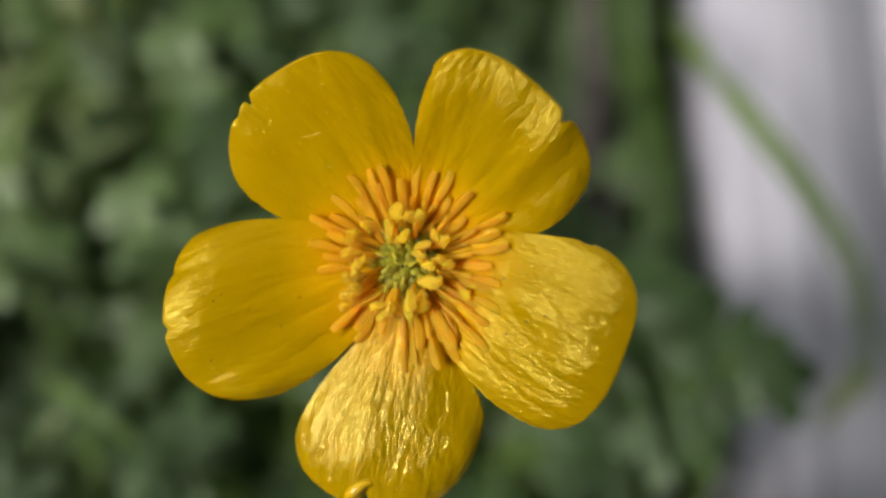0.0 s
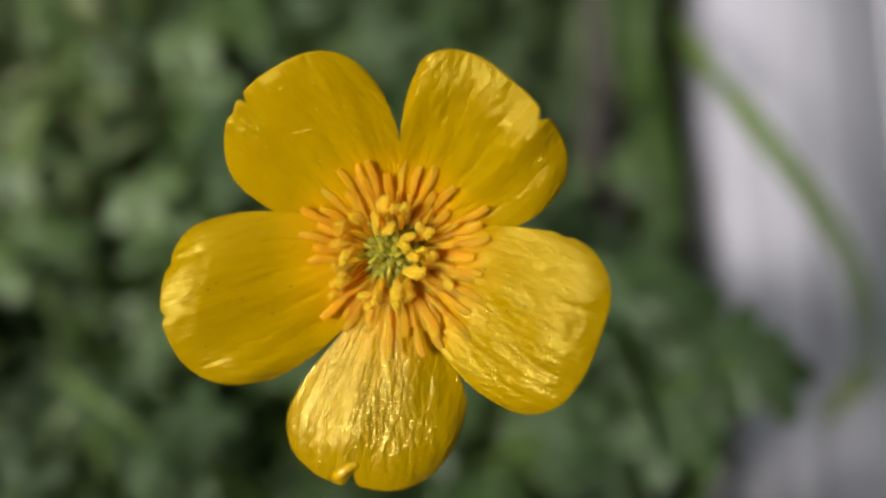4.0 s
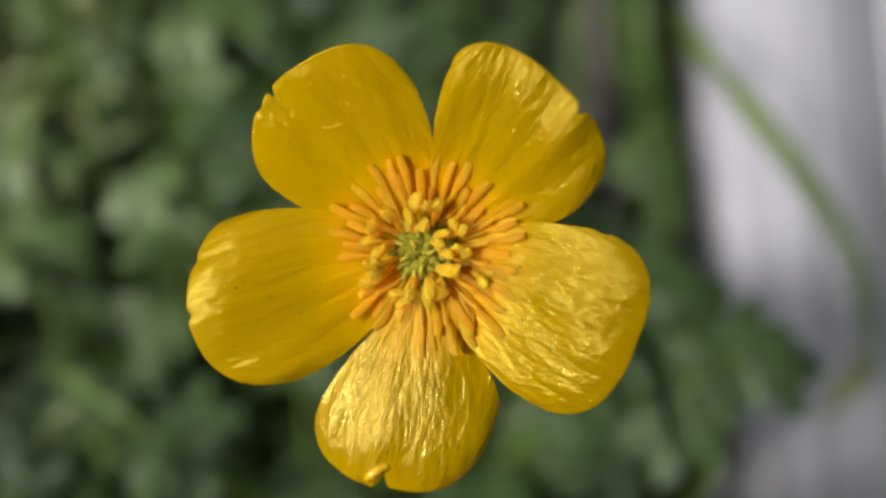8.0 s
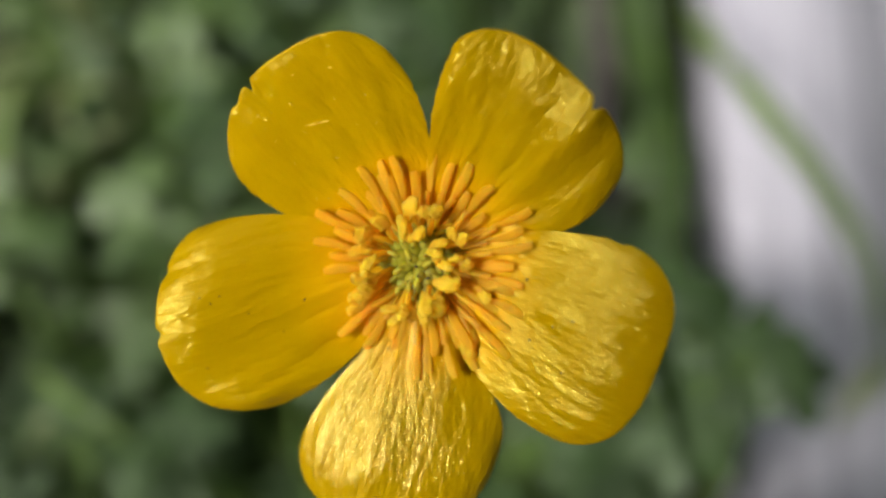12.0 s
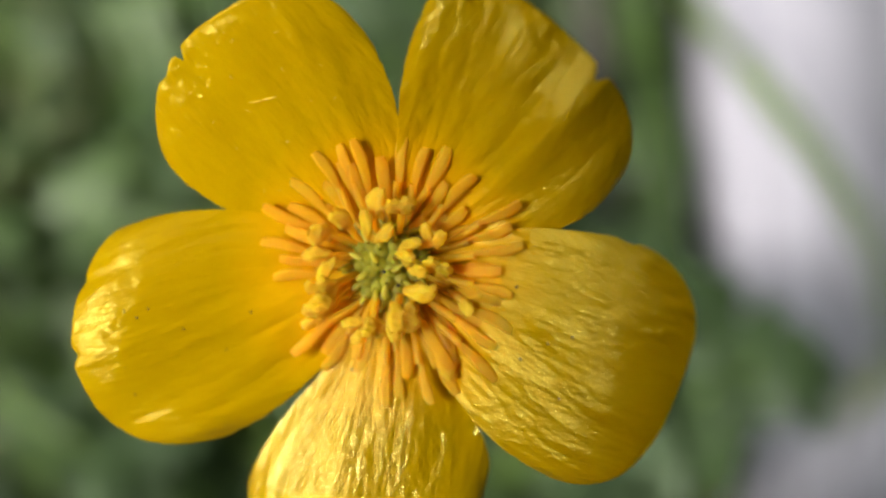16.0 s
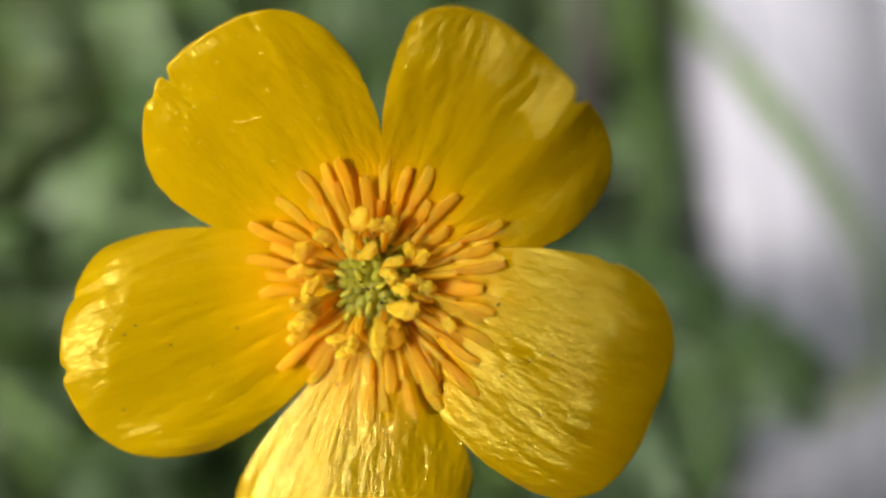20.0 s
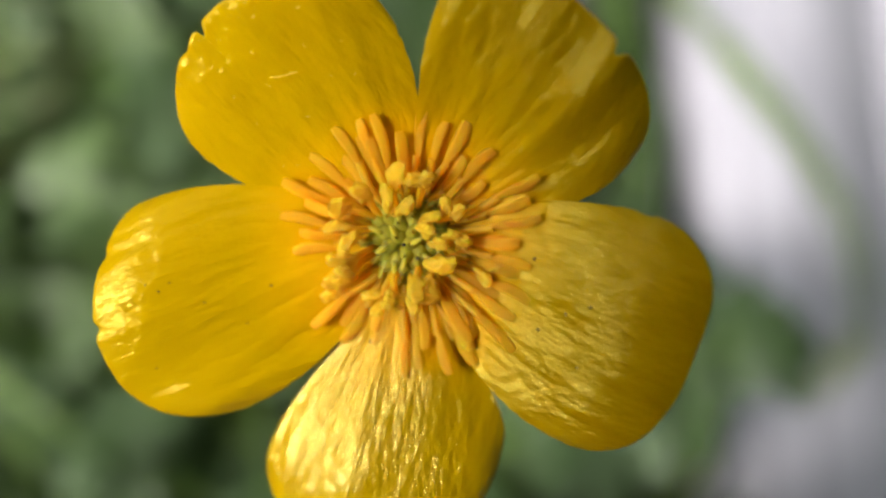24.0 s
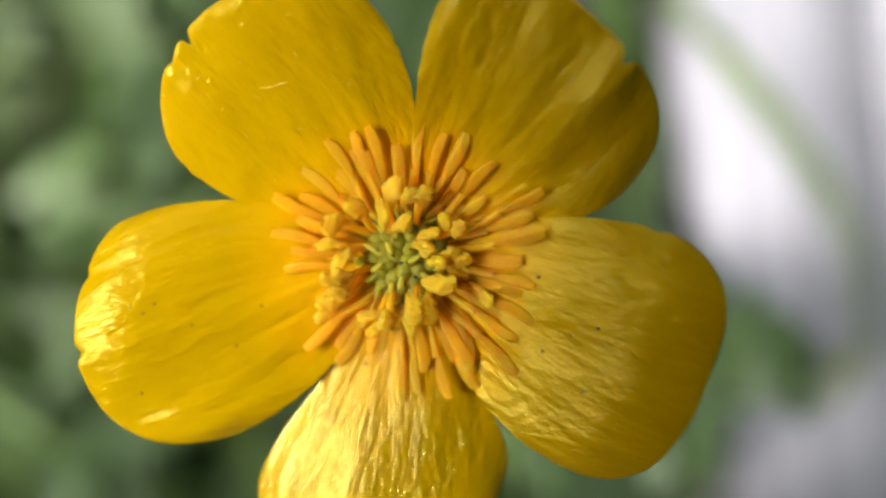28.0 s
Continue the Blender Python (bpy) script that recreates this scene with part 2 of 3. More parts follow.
def ribbon(name, points, width, material, n=18, fold=0.25, side=None):
    """A grass blade: a tapering strip, folded along its middle."""
    line, tan = bend(points, n)
    grid, uv = [], []
    for i, (p, t) in enumerate(zip(line, tan)):
        s = i / (n - 1)
        x = np.cross(t, (0, 0, 1.0)) if side is None else np.array(side, float) - t * np.dot(t, side)
        x = x / (np.linalg.norm(x) + 1e-9)
        z = np.cross(x, t)
        w = width / 2 * min(1.0, 0.55 + 2 * s) * (1 - s ** 3.5) ** 0.8
        grid.append([p + x * w * v + z * w * fold * (abs(v) - 0.5) for v in (-1, -0.5, 0, 0.5, 1)])
        uv.append([(s * 4, v / 10) for v in (-1, -0.5, 0, 0.5, 1)])
    return sheet(name, np.array(grid), material, np.array(uv))


def leaf_mesh(name, size, material, rng, lobes=1.5, cut=0.55, teeth=7.0):
    """A lobed, toothed blade that fans out from its stalk at the origin, along +y."""
    n, rings = 61, 7
    th = np.linspace(-2.35, 2.35, n)
    tooth = np.abs((th * teeth / 2 + rng.uniform(0, 1)) % 1.0 - 0.5) * 2
    r = (1 - cut) + cut * np.abs(np.cos(lobes * th)) ** 0.7
    r = size * r * (1 - 0.14 * tooth) * (1 - 0.22 * (np.abs(th) / 2.35) ** 2) * (1 + 0.06 * np.sin(5 * th + rng.uniform(0, 6)))
    grid, uv = [], []
    ph = rng.uniform(0, 6)
    for k in range(rings):
        f = (k / (rings - 1)) ** 0.8 * 0.98 + 0.02
        x, y = r * f * np.sin(th), r * f * np.cos(th)
        z = -0.18 * size * f ** 2 + 0.16 * size * f * np.abs(np.sin(lobes * th)) + 0.05 * size * f * np.sin(3 * th + ph)
        grid.append(np.stack([x, y, z], -1))
        uv.append(np.stack([np.full(n, f), th / 2.35], -1))
    return sheet(name, np.array(grid), material, np.array(uv))


# ---- ground ----
def ground():
    axis = np.concatenate([[-40, -10, -3, -1], np.linspace(-0.5, 0.6, 111), [1, 3, 10, 40]])
    grid = np.array([[(x, y, -0.004 + 0.005 * noise.noise((x * 40, y * 40, 0)) + 0.002 * noise.noise((x * 150, y * 150, 3)) if abs(x) < 0.7 and abs(y) < 0.7 else -0.004)
                      for x in axis] for y in axis])
    return tagged(new("ground", sheet("ground", grid, SOIL)), "dark mossy garden soil under the plants", "ground", kind="structure")


def board():
    """A grey weathered decking board with drying cracks along it and a worn, rounded edge."""
    x0, x1, top, y0, y1 = 0.0455, 0.180, 0.028, -0.45, 0.65
    xs, zs = [x0 + 0.0005, x0, x0, x0 + 0.0012, x0 + 0.003], [-0.003, 0.001, top - 0.003, top - 0.0008, top]
    for g, deep in ((0.0292, 0.0024), (0.0318, 0.0010), (0.0370, 0.0016), (0.056, 0.0030), (0.071, 0.0012), (0.083, 0.003), (0.104, 0.002)):  # long drying cracks
        for dx, dz in ((0, 0), (0.0003, -0.6), (0.0006, -1.0), (0.0009, -0.6), (0.0013, 0)):
            xs.append(x0 + g + dx), zs.append(top + dz * deep)
    xs += [x1 - 0.003, x1, x1]
    zs += [top, top - 0.003, -0.003]
    ys = np.linspace(y0, y1, 90)
    grid = np.array([[(x + 0.0007 * noise.noise((x * 30, y * 22, 5)), y, z + 0.0006 * noise.noise((x * 60, y * 12, 1))) for x, z in zip(xs, zs)] for y in ys])
    thing = new("decking_board")
    thing.matrix_basis = pose(0.001, 0, 0, 0, 0, -1.5)
    part("plank", sheet("plank", grid[:, ::-1], BOARD), thing)
    for name, y, flip in (("end", y0, 1), ("end", y1, 0)):
        ring = [(x, y, z) for x, z in zip(xs, zs)]
        part(name, mesh_of(name, ring, [tuple(range(len(ring)))[::1 if flip else -1]], BOARD), thing)
    return tagged(thing, "grey weathered wooden decking board lying beside the plants", "board")


def hedge():
    """Unseen clipped hedges, added on all sides of the garden to block the low sky."""
    # right and near hedges stand tallest, so light comes mostly from the left
    for name, x, y, turn, long_, high in (("hedge", -1.7, 0.2, 90, 4.4, 1.05), ("hedge", 1.9, 0.2, -90, 4.4, 3.2), ("hedge", 0.1, 2.2, 0, 4.2, 1.5), ("hedge", 0.1, -1.8, 180, 4.2, 2.5)):
        n, m = 120, 60
        grid = []
        for i in range(m):
            s = i / (m - 1)
            a = math.pi * s
            row = []
            for j in range(n):
                u = j / (n - 1) - 0.5
                px, py, pz = u * long_, -0.28 * math.copysign(abs(math.cos(a)) ** 0.4, math.cos(a)), high * math.sin(a) ** 0.35
                d = 0.05 * noise.noise((px * 6 + x, pz * 6, y + py * 4)) + 0.04 * noise.noise((px * 17, pz * 17, py * 15 + x))
                row.append((px, py + d * math.cos(a) * -2, pz + d * math.sin(a) - 0.01))
            grid.append(row)
        ob = new(name, sheet(name, np.array(grid), LEAF_DARK, np.array([[(j / n * 9, i / m * 9) for j in range(n)] for i in range(m)])))
        ob.matrix_basis = pose(x, y, 0, 0, 0, turn)
        tagged(ob, "unseen clipped dark green hedge added to block the low sky", "hedge", kind="structure")


ground()
board()
hedge()


# ---- the buttercup ----
FLOWER_AT = Vector((-2.39, 17.52, 142.52)) * MM
FACING = Vector((-0.165, -0.469, 0.867)).normalized()


def flower_pose():
    x = (Vector((1, 0, 0)) - FACING * FACING.x).normalized()
    y = FACING.cross(x)
    m = Matrix((x, y, FACING)).transposed().to_4x4()
    m.translation = FLOWER_AT
    return m


# angle of the axis, length, width exponent, sideways bend, then for each side: half width, shoulder, fullness; rim height, cupping (mm)
PETALS = [
    (122.037, 11.685, 0.924, -0.764, (5.16, 0.622, 1.882), (5.276, 0.718, 3.346), 0.5, -0.35, "bright yellow petal with a nick in its rim"),
    (49.406, 11.527, 1.069, -0.611, (5.126, 0.769, 3.007), (5.369, 0.707, 2.594), 1, 0.35, "yellow petal with a fold and a notched rim"),
    (196.03, 12.92, 0.774, -0.533, (4.908, 0.622, 3.516), (5.289, 0.764, 1.542), 2.3, -0.45, "yellow petal with dark specks"),
    (261.41, 13.101, 1.454, 0.459, (6.195, 0.598, 3.7), (4.474, 0.76, 2.575), 0.9, -0.45, "glossy yellow petal with a curled notch"),
    (-18.465, 11.922, 0.82, -0.012, (4.98, 0.733, 3.436), (5.78, 0.697, 2.745), 2.3, -0.25, "glossy wrinkled yellow petal"),
]
# nicks in the rims: petal, place across, depth, width
NICKS = [(0, -0.31, 0.050, 0.030), (0, -0.50, 0.02, 0.06), (1, 0.36, 0.045, 0.040), (2, 0.12, 0.02, 0.05), (3, -0.05, 0.06, 0.045), (2, 0.66, 0.015, 0.05)]
BASE_R = 1.2
FOOT = 2.5  # how deep the feet of the petals lie
ROLL = (0.4, 0.5, 0.9, 0.8, 0.55)


def petal_point(k, u, v):
    """Millimetres in the flower's own space; u runs from the base to the rim, v across."""
    ang, length, a, sway, left, right, rim, cup, _ = PETALS[k]
    w, sh, full = left if v < 0 else right
    reach = length * (sh + (1 - sh) * math.sqrt(max(0.0, 1 - abs(v) ** full)))
    for q, at, deep, wide in NICKS:
        if q == k:
            reach *= 1 - deep * math.exp(-((v - at) / wide) ** 2) * u ** 3
    al = BASE_R + reach * u
    pe = w * (0.17 + 0.83 * math.sin(math.pi / 2 * u ** a)) * v + sway * u * u
    z = -FOOT + (rim + FOOT) * (0.25 * u + 0.75 * (al / (BASE_R + length)) ** 1.15)
    z += cup * (abs(v) ** 2.2) * math.sin(math.pi / 2 * u) * 1.6
    # the rim rolls back a little
    z -= ROLL[k] * max(0.0, (max(u, abs(v) * u ** 0.4) - 0.73) / 0.27) ** 2
    # ridges that fan out along the petal, and gentle waves
    z += 0.06 * noise.noise((v * 8 + 9 * k, u * 6, k)) * min(1, 4 * u) + 0.22 * noise.noise((v * 2.5 + 5 * k, u * 2.2, 7 + k))
    z += 0.035 * noise.noise((v * 17 + k, u * 13, 3)) * min(1, 3 * u)
    if k == 1:  # fold towards the notch
        z += 0.55 * math.exp(-((v - 0.34 - 0.12 * (1 - u)) / 0.16) ** 2) * u ** 2 - 1.5 * max(0, v - 0.36) * u * u
    if k == 3:  # crease, the lifted side and the curl at the notch
        z -= 0.9 * max(0.0, -v - 0.05) ** 2 * u
        z += 0.14 * math.exp(-((v - 0.10) / 0.14) ** 2) * u * (1 - 0.5 * u)
        z += 0.25 * math.exp(-((v - 0.04) / 0.09) ** 2) * max(0, (u - 0.8) / 0.2) ** 2
    if k == 2:
        z += 0.25 * math.sin(5 * v + 1.0) * u * u - 0.9 * max(0.0, v - 0.15) ** 2 * u
    c, s = math.cos(radians(ang)), math.sin(radians(ang))
    return (al * c + pe * s, al * s - pe * c, z)


def buttercup():
    thing = new("buttercup")
    thing.matrix_basis = flower_pose()
    rng = random.Random(4)
    us = np.linspace(0, 1, 84) ** 0.9
    vs = np.sin(np.linspace(-math.pi / 2, math.pi / 2, 97))
    order = {0: 0.0, 1: -0.12, 2: -0.06, 3: 0.06, 4: 0.12}
    petals = []
    for k in range(5):
        grid = np.array([[petal_point(k, u, v) for v in vs] for u in us]) * MM
        grid[..., 2] += order[k] * MM
        uv = np.array([[(u, v * 0.5 * (0.72 + 0.28 * u) + k) for v in vs] for u in us])
        ob = part("petal", sheet("petal", grid[:, ::-1], (PETAL, PETAL, PETAL, PETAL_GLOSSY, PETAL_WRINKLED)[k], uv[:, ::-1]), thing, PETALS[k][-1])
        sol = ob.modifiers.new("thickness", "SOLIDIFY")
        sol.thickness, sol.offset = 0.12 * MM, -1
        petals.append(ob)
    # sepals under the petals
    for i in range(5):
        a = radians(86 + 72 * i)
        g = []
        for u in np.linspace(0, 1, 12):
            half = 1.5 * math.sin(math.pi * (0.12 + 0.88 * u) ** 0.8) + 0.05
            g.append([((0.8 + 5.6 * u) * math.cos(a) - half * v * math.sin(a), (0.8 + 5.6 * u) * math.sin(a) + half * v * math.cos(a),
                       -4.1 + 1.0 * u - 0.5 * v * v) for v in np.linspace(-1, 1, 7)])
        ob = part("sepal", sheet("sepal", np.array(g) * MM, SEPAL), thing)
        ob.modifiers.new("thickness", "SOLIDIFY").thickness = 0.25 * MM
    # receptacle
    g = [[(r * math.cos(t), r * math.sin(t), z) for t in np.linspace(0, 2 * math.pi, 20, endpoint=False)]
         for r, z in ((0.5, -4.9), (1.2, -4.5), (1.6, -4.0), (1.6, -3.0), (1.4, -2.3), (0.9, -1.9), (0.4, -1.65), (0.02, -1.6))]
    part("receptacle", sheet("receptacle", np.array(g) * MM, FILAMENT, wrap=True), thing)

    # anthers: closed ones are slim, open ones broad and dusty
    def anther(seed, length, width, open_):
        r = random.Random(seed)
        n, m = 17, 16
        g = []
        b = r.uniform(-0.3, 0.3)
        for i in range(n):
            s = i / (n - 1)
            prof = max(0.03, math.sin(math.pi * (0.03 + 0.94 * s))) ** (0.5 if open_ else 0.30) * ((0.66 + 0.44 * s) if open_ else (0.58 + 0.42 * s))
            ring = []
            for j in range(m):
                t = 2 * math.pi * j / m
                groove = 1 - (0.22 if open_ else 0.16) * math.exp(-((math.sin(t) - 1) / 0.18) ** 2) - 0.10 * abs(math.cos(2 * t))
                lump = 1 + (0.8 if open_ else 0.18) * noise.noise((s * 4.2 + 3.3 * seed, math.cos(t) * 1.5, math.sin(t) * 1.5))
                q = width / 2 * prof * groove * lump
                ring.append((q * math.cos(t) + b * length * (s - 0.5) ** 2, s * length, q * (0.62 if open_ else 0.42) * math.sin(t)))
            g.append(ring)
        g = np.array(g)[:, ::-1] * MM
        if not open_ or seed % 5 > 2:
            return sheet("anther", g, POLLEN if open_ else ANTHER, wrap=True)
        # two lobes that spread apart
        verts, faces = [], []
        for side in (-1, 1):
            t = radians(side * r.uniform(12, 26))
            f = r.uniform(0.75, 1.05)
            q = g * (0.72, f, 0.8)
            q = np.stack([q[..., 0] * math.cos(t) + q[..., 1] * math.sin(t) + side * 0.14 * MM, q[..., 1] * math.cos(t) - q[..., 0] * math.sin(t), q[..., 2] + side * r.uniform(-0.1, 0.1) * MM], -1)
            o = len(verts)
            verts += list(q.reshape(-1, 3))
            faces += [(o + i * m + j, o + i * m + (j + 1) % m, o + (i + 1) * m + (j + 1) % m, o + (i + 1) * m + j) for i in range(n - 1) for j in range(m)]
        return mesh_of("anther", verts, faces, POLLEN)

    closed = [anther(i, 1.9 + 0.09 * i, 0.66 + 0.05 * (i % 4), False) for i in range(9)]
    opened = [anther(20 + i, 1.1 + 0.06 * i, 0.88 + 0.10 * (i % 4), True) for i in range(10)]

    def floor_under(ang, reach):
        """Height of the petals under a point of the ring of stamens."""
        k = min(range(5), key=lambda i: abs((PETALS[i][0] - ang + 180) % 360 - 180))
        rim, length = PETALS[k][6], PETALS[k][1]
        return -FOOT + (rim + FOOT) * (0.25 * (reach - BASE_R) / length + 0.75 * (reach / (BASE_R + length)) ** 1.15)

    def stamen(ang, reach, height, pale):
        a = radians(ang)
        c, s = math.cos(a), math.sin(a)
        me = rng.choice(opened if pale else closed)
        r1 = max(1.0, reach - (0.75 if pale else 1.75))
        z1 = height - (0.25 if pale else 0.35)
        wob = rng.uniform(-0.25, 0.25)
        pts = [(1.15 * c, 1.15 * s, -2.5), ((0.5 * 1.15 + 0.5 * r1) * c - wob * s, (0.5 * 1.15 + 0.5 * r1) * s + wob * c, (-2.5 + z1) / 2 + 0.3), (r1 * c, r1 * s, z1)]
        fil = part("stamen", tube("stamen", np.array(pts) * MM, np.array([0.18, 0.16, 0.19]) * MM, FILAMENT, 6, 9), thing, "thin yellow stamen")
        end = Vector((c, s, 0)) * (0.7 if pale else 1.0) + Vector((0, 0, rng.uniform(0.2, 0.7) if pale else rng.uniform(0.12, 0.32)))
        if pale:
            end += Vector((-s, c, 0)) * rng.uniform(-0.9, 0.9)
        y = end.normalized()
        x = y.cross(Vector((0, 0, 1))).normalized()
        m = Matrix((x, y, x.cross(y))).transposed().to_4x4()
        m.translation = Vector(pts[-1]) * MM - y * (0.2 if pale else 0.1) * MM
        part("anther", me, fil, "open pale yellow anther" if pale else "slim orange-yellow anther", m @ pose(0, 0, 0, 0, rng.uniform(-40, 40) if pale else rng.uniform(-14, 14)))

    # angle and reach of the outer and inner stamens
    outer = [(83, 5.7), (72, 5.7), (63, 5.8), (49, 5.6), (54, 4.6), (28, 6.4), (20, 5.6), (12, 5.8), (-8, 5.7), (-22, 5.9), (-33, 5.5), (-43, 6.3),
             (-61, 6.1), (-71, 6.3), (-86, 5.6), (-92, 6.2), (-120, 5.4), (-136, 5.3), (-175, 5.0), (176, 4.8), (168, 5.3), (160, 4.3), (137, 5.5),
             (127, 4.6), (120, 5.9), (111, 5.8), (109, 4.7), (102, 5.2), (92, 4.4), (2, 4.8), (-14, 4.7), (-78, 4.9), (146, 4.9), (-128, 4.3), (38, 4.4), (-28, 4.4), (-55, 4.6), (-105, 4.6), (154, 5.6)]
    inner = [(127, 3.3), (101, 3.3), (73, 3.6), (51, 2.1), (14, 2.0), (3, 3.0), (-35, 2.1), (-50, 2.7), (-64, 2.3), (-82, 3.1), (-100, 2.9), (-113, 3.4),
             (-165, 3.0), (165, 3.2), (147, 3.6), (103, 2.4), (32, 3.3), (-19, 4.4), (-144, 4.4), (-51, 5.2), (-150, 3.5)]
    for ang, reach in outer:
        stamen(ang + rng.uniform(-1, 1), reach, floor_under(ang, reach) + rng.uniform(0.14, 0.3), False)
    for i in range(16):  # shorter ones between, close over the feet of the petals
        ang, reach = i * 22.5 + rng.uniform(-5, 5), rng.uniform(3.2, 4.6)
        stamen(ang, reach, floor_under(ang, reach) + rng.uniform(0.1, 0.2), False)
    for ang, reach in inner:
        stamen(ang, reach, 0.05 - 0.26 * (reach - 2) + rng.uniform(-0.15, 0.3), True)

    # carpels: green, each with a pale hooked stigma, in a spiral on the dome
    def bead(name, length, width, material, hook):
        g = []
        for i in range(9):
            s = i / 8
            q = width / 2 * max(0.05, math.sin(math.pi * (0.06 + 0.9 * s))) ** 0.6
            g.append([(q * math.cos(t) + hook * s * s, q * 0.8 * math.sin(t), s * length) for t in np.linspace(0, 2 * math.pi, 8, endpoint=False)])
        return sheet(name, np.array(g) * MM, material, wrap=True)

    body, tip = bead("carpel", 0.8, 0.92, CARPEL, 0.0), bead("stigma", 0.62, 0.33, STIGMA, 0.08)
    for i in range(40):
        r = 1.75 * math.sqrt((i + 0.5) / 40)
        a = i * 2.39996
        d = Vector((0.55 * r * math.cos(a), 0.55 * r * math.sin(a), 1.0)).normalized()
        x = Vector((-math.sin(a), math.cos(a), 0)).cross(d).normalized()
        m = Matrix((x, d.cross(x), d)).transposed().to_4x4()
        m.translation = Vector((r * math.cos(a), r * math.sin(a), -1.55 - 0.30 * r * r)) * MM
        ob = part("carpel", body, thing, "small green carpel", m)
        part("stigma", tip, ob, "pale hooked stigma", pose(0.0, 0, 0.74 * MM, rng.uniform(-15, 15), rng.uniform(50, 78), rng.uniform(-40, 40)))

    # specks of dirt and small scars on the petals
    def on_petal(k, u, v, lift=0.05):
        p = Vector(petal_point(k, u, v))
        a, b = Vector(petal_point(k, u + 0.02, v)), Vector(petal_point(k, u, v + 0.03))
        n = (a - p).cross(b - p).normalized()
        n = n if n.z > 0 else -n
        x = (a - p).normalized()
        m = Matrix((x, n.cross(x), n)).transposed().to_4x4()
        m.translation = (p + n * (lift + order[k])) * MM
        return m

    grit = bead("speck", 0.12, 0.21, SPECK, 0.02)
    for k, u, v in [(2, 0.52, -0.35), (2, 0.72, 0.30), (2, 0.80, 0.34), (2, 0.76, 0.26), (2, 0.40, -0.05), (2, 0.62, 0.02), (2, 0.85, -0.4), (2, 0.2, -0.65),
                    (4, 0.55, 0.05), (4, 0.62, -0.12), (4, 0.48, 0.32), (4, 0.38, -0.38), (4, 0.66, 0.42), (3, 0.3, 0.5)]:
        part("speck", grit, petals[k], "dark speck of dirt", on_petal(k, u, v, 0.02) @ pose(0, 0, 0, 0, 0, rng.uniform(0, 360)))
    for x, y, z in [(0.05, 0.1, -0.30), (0.62, -0.55, -0.55), (1.5, -0.35, -0.6)]:
        part("speck", grit, thing, "dark speck of dirt", pose(x * MM, y * MM, z * MM, 20, 10, 0))
    scar = tube("scar", np.array([(-0.9, 0, 0), (-0.3, -0.05, 0.03), (0.4, 0.03, 0.03), (0.9, 0, 0)]) * MM, np.array([0.03, 0.06, 0.05, 0.02]) * MM, SCRATCH, 6, 10)
    part("scar", scar, petals[0], "thin pale scar", on_petal(0, 0.66, 0.02, 0.05) @ pose(0, 0, 0, 0, 0, 62))
    small = tube("scar", np.array([(-0.25, 0, 0), (0, 0.06, 0.02), (0.25, 0, 0)]) * MM, np.array([0.02, 0.07, 0.02]) * MM, SCRATCH, 5, 6)
    for u, v in [(0.80, -0.1), (0.62, -0.55), (0.58, 0.35), (0.5, -0.1), (0.72, 0.3), (0.45, -0.72), (0.85, 0.45), (0.4, -0.6)]:
        part("scar", small, petals[0], "tiny pale scar", on_petal(0, u, v, 0.06) @ pose(0, 0, 0, 0, 0, rng.uniform(0, 180)))

    hook = tube("scar", np.array([(0.8 * math.cos(t), 0.8 * math.sin(t), 0.0) for t in np.linspace(0.6, 4.4, 9)]) * MM, np.full(9, 0.028) * MM, SCRATCH, 5, 18)
    part("scar", hook, petals[0], "curved hairline scar", on_petal(0, 0.70, -0.05, 0.06))
    for u, v in [(0.75, -0.5), (0.9, 0.1), (0.68, 0.6), (0.55, 0.55), (0.35, 0.5), (0.3, -0.4), (0.88, -0.45)]:
        part("scar", small, petals[0], "tiny pale scar", on_petal(0, u, v, 0.06) @ pose(0, 0, 0, 0, 0, rng.uniform(0, 180)))

    # the rolled lip at the notch
    lip = [Vector(petal_point(3, u, v)) + Vector((0, 0, h)) for u, v, h in
           ((0.985, 0.15, -0.05), (0.965, 0.13, 0.12), (0.94, 0.085, 0.22), (0.92, 0.0, 0.24), (0.92, -0.08, 0.14), (0.93, -0.12, -0.08))]
    part("rolled_lip", tube("rolled_lip", [tuple(q * MM) for q in lip], np.array([0.10, 0.28, 0.34, 0.32, 0.22, 0.06]) * MM, LIP, 10, 24), petals[3], "rolled petal edge at the notch")

    # the stalk, down to the ground
    top = thing.matrix_basis @ (Vector((0, 0, -4.6)) * MM)
    inv = thing.matrix_basis.inverted()
    way = [top, top - FACING * 0.010, Vector((0.006, 0.044, 0.085)), Vector((0.009, 0.050, 0.035)), Vector((0.010, 0.052, -0.004))]
    part("stalk", tube("stalk", [tuple(inv @ p) for p in way], np.array([0.9, 0.75, 0.8, 0.95, 1.1]) * MM, STALK, 10, 30), thing, "slender green stalk")
    return tagged(thing, "open five-petalled glossy yellow buttercup on a slender stalk", "flower")


flower = buttercup()
cam.data.dof.focus_object = flower


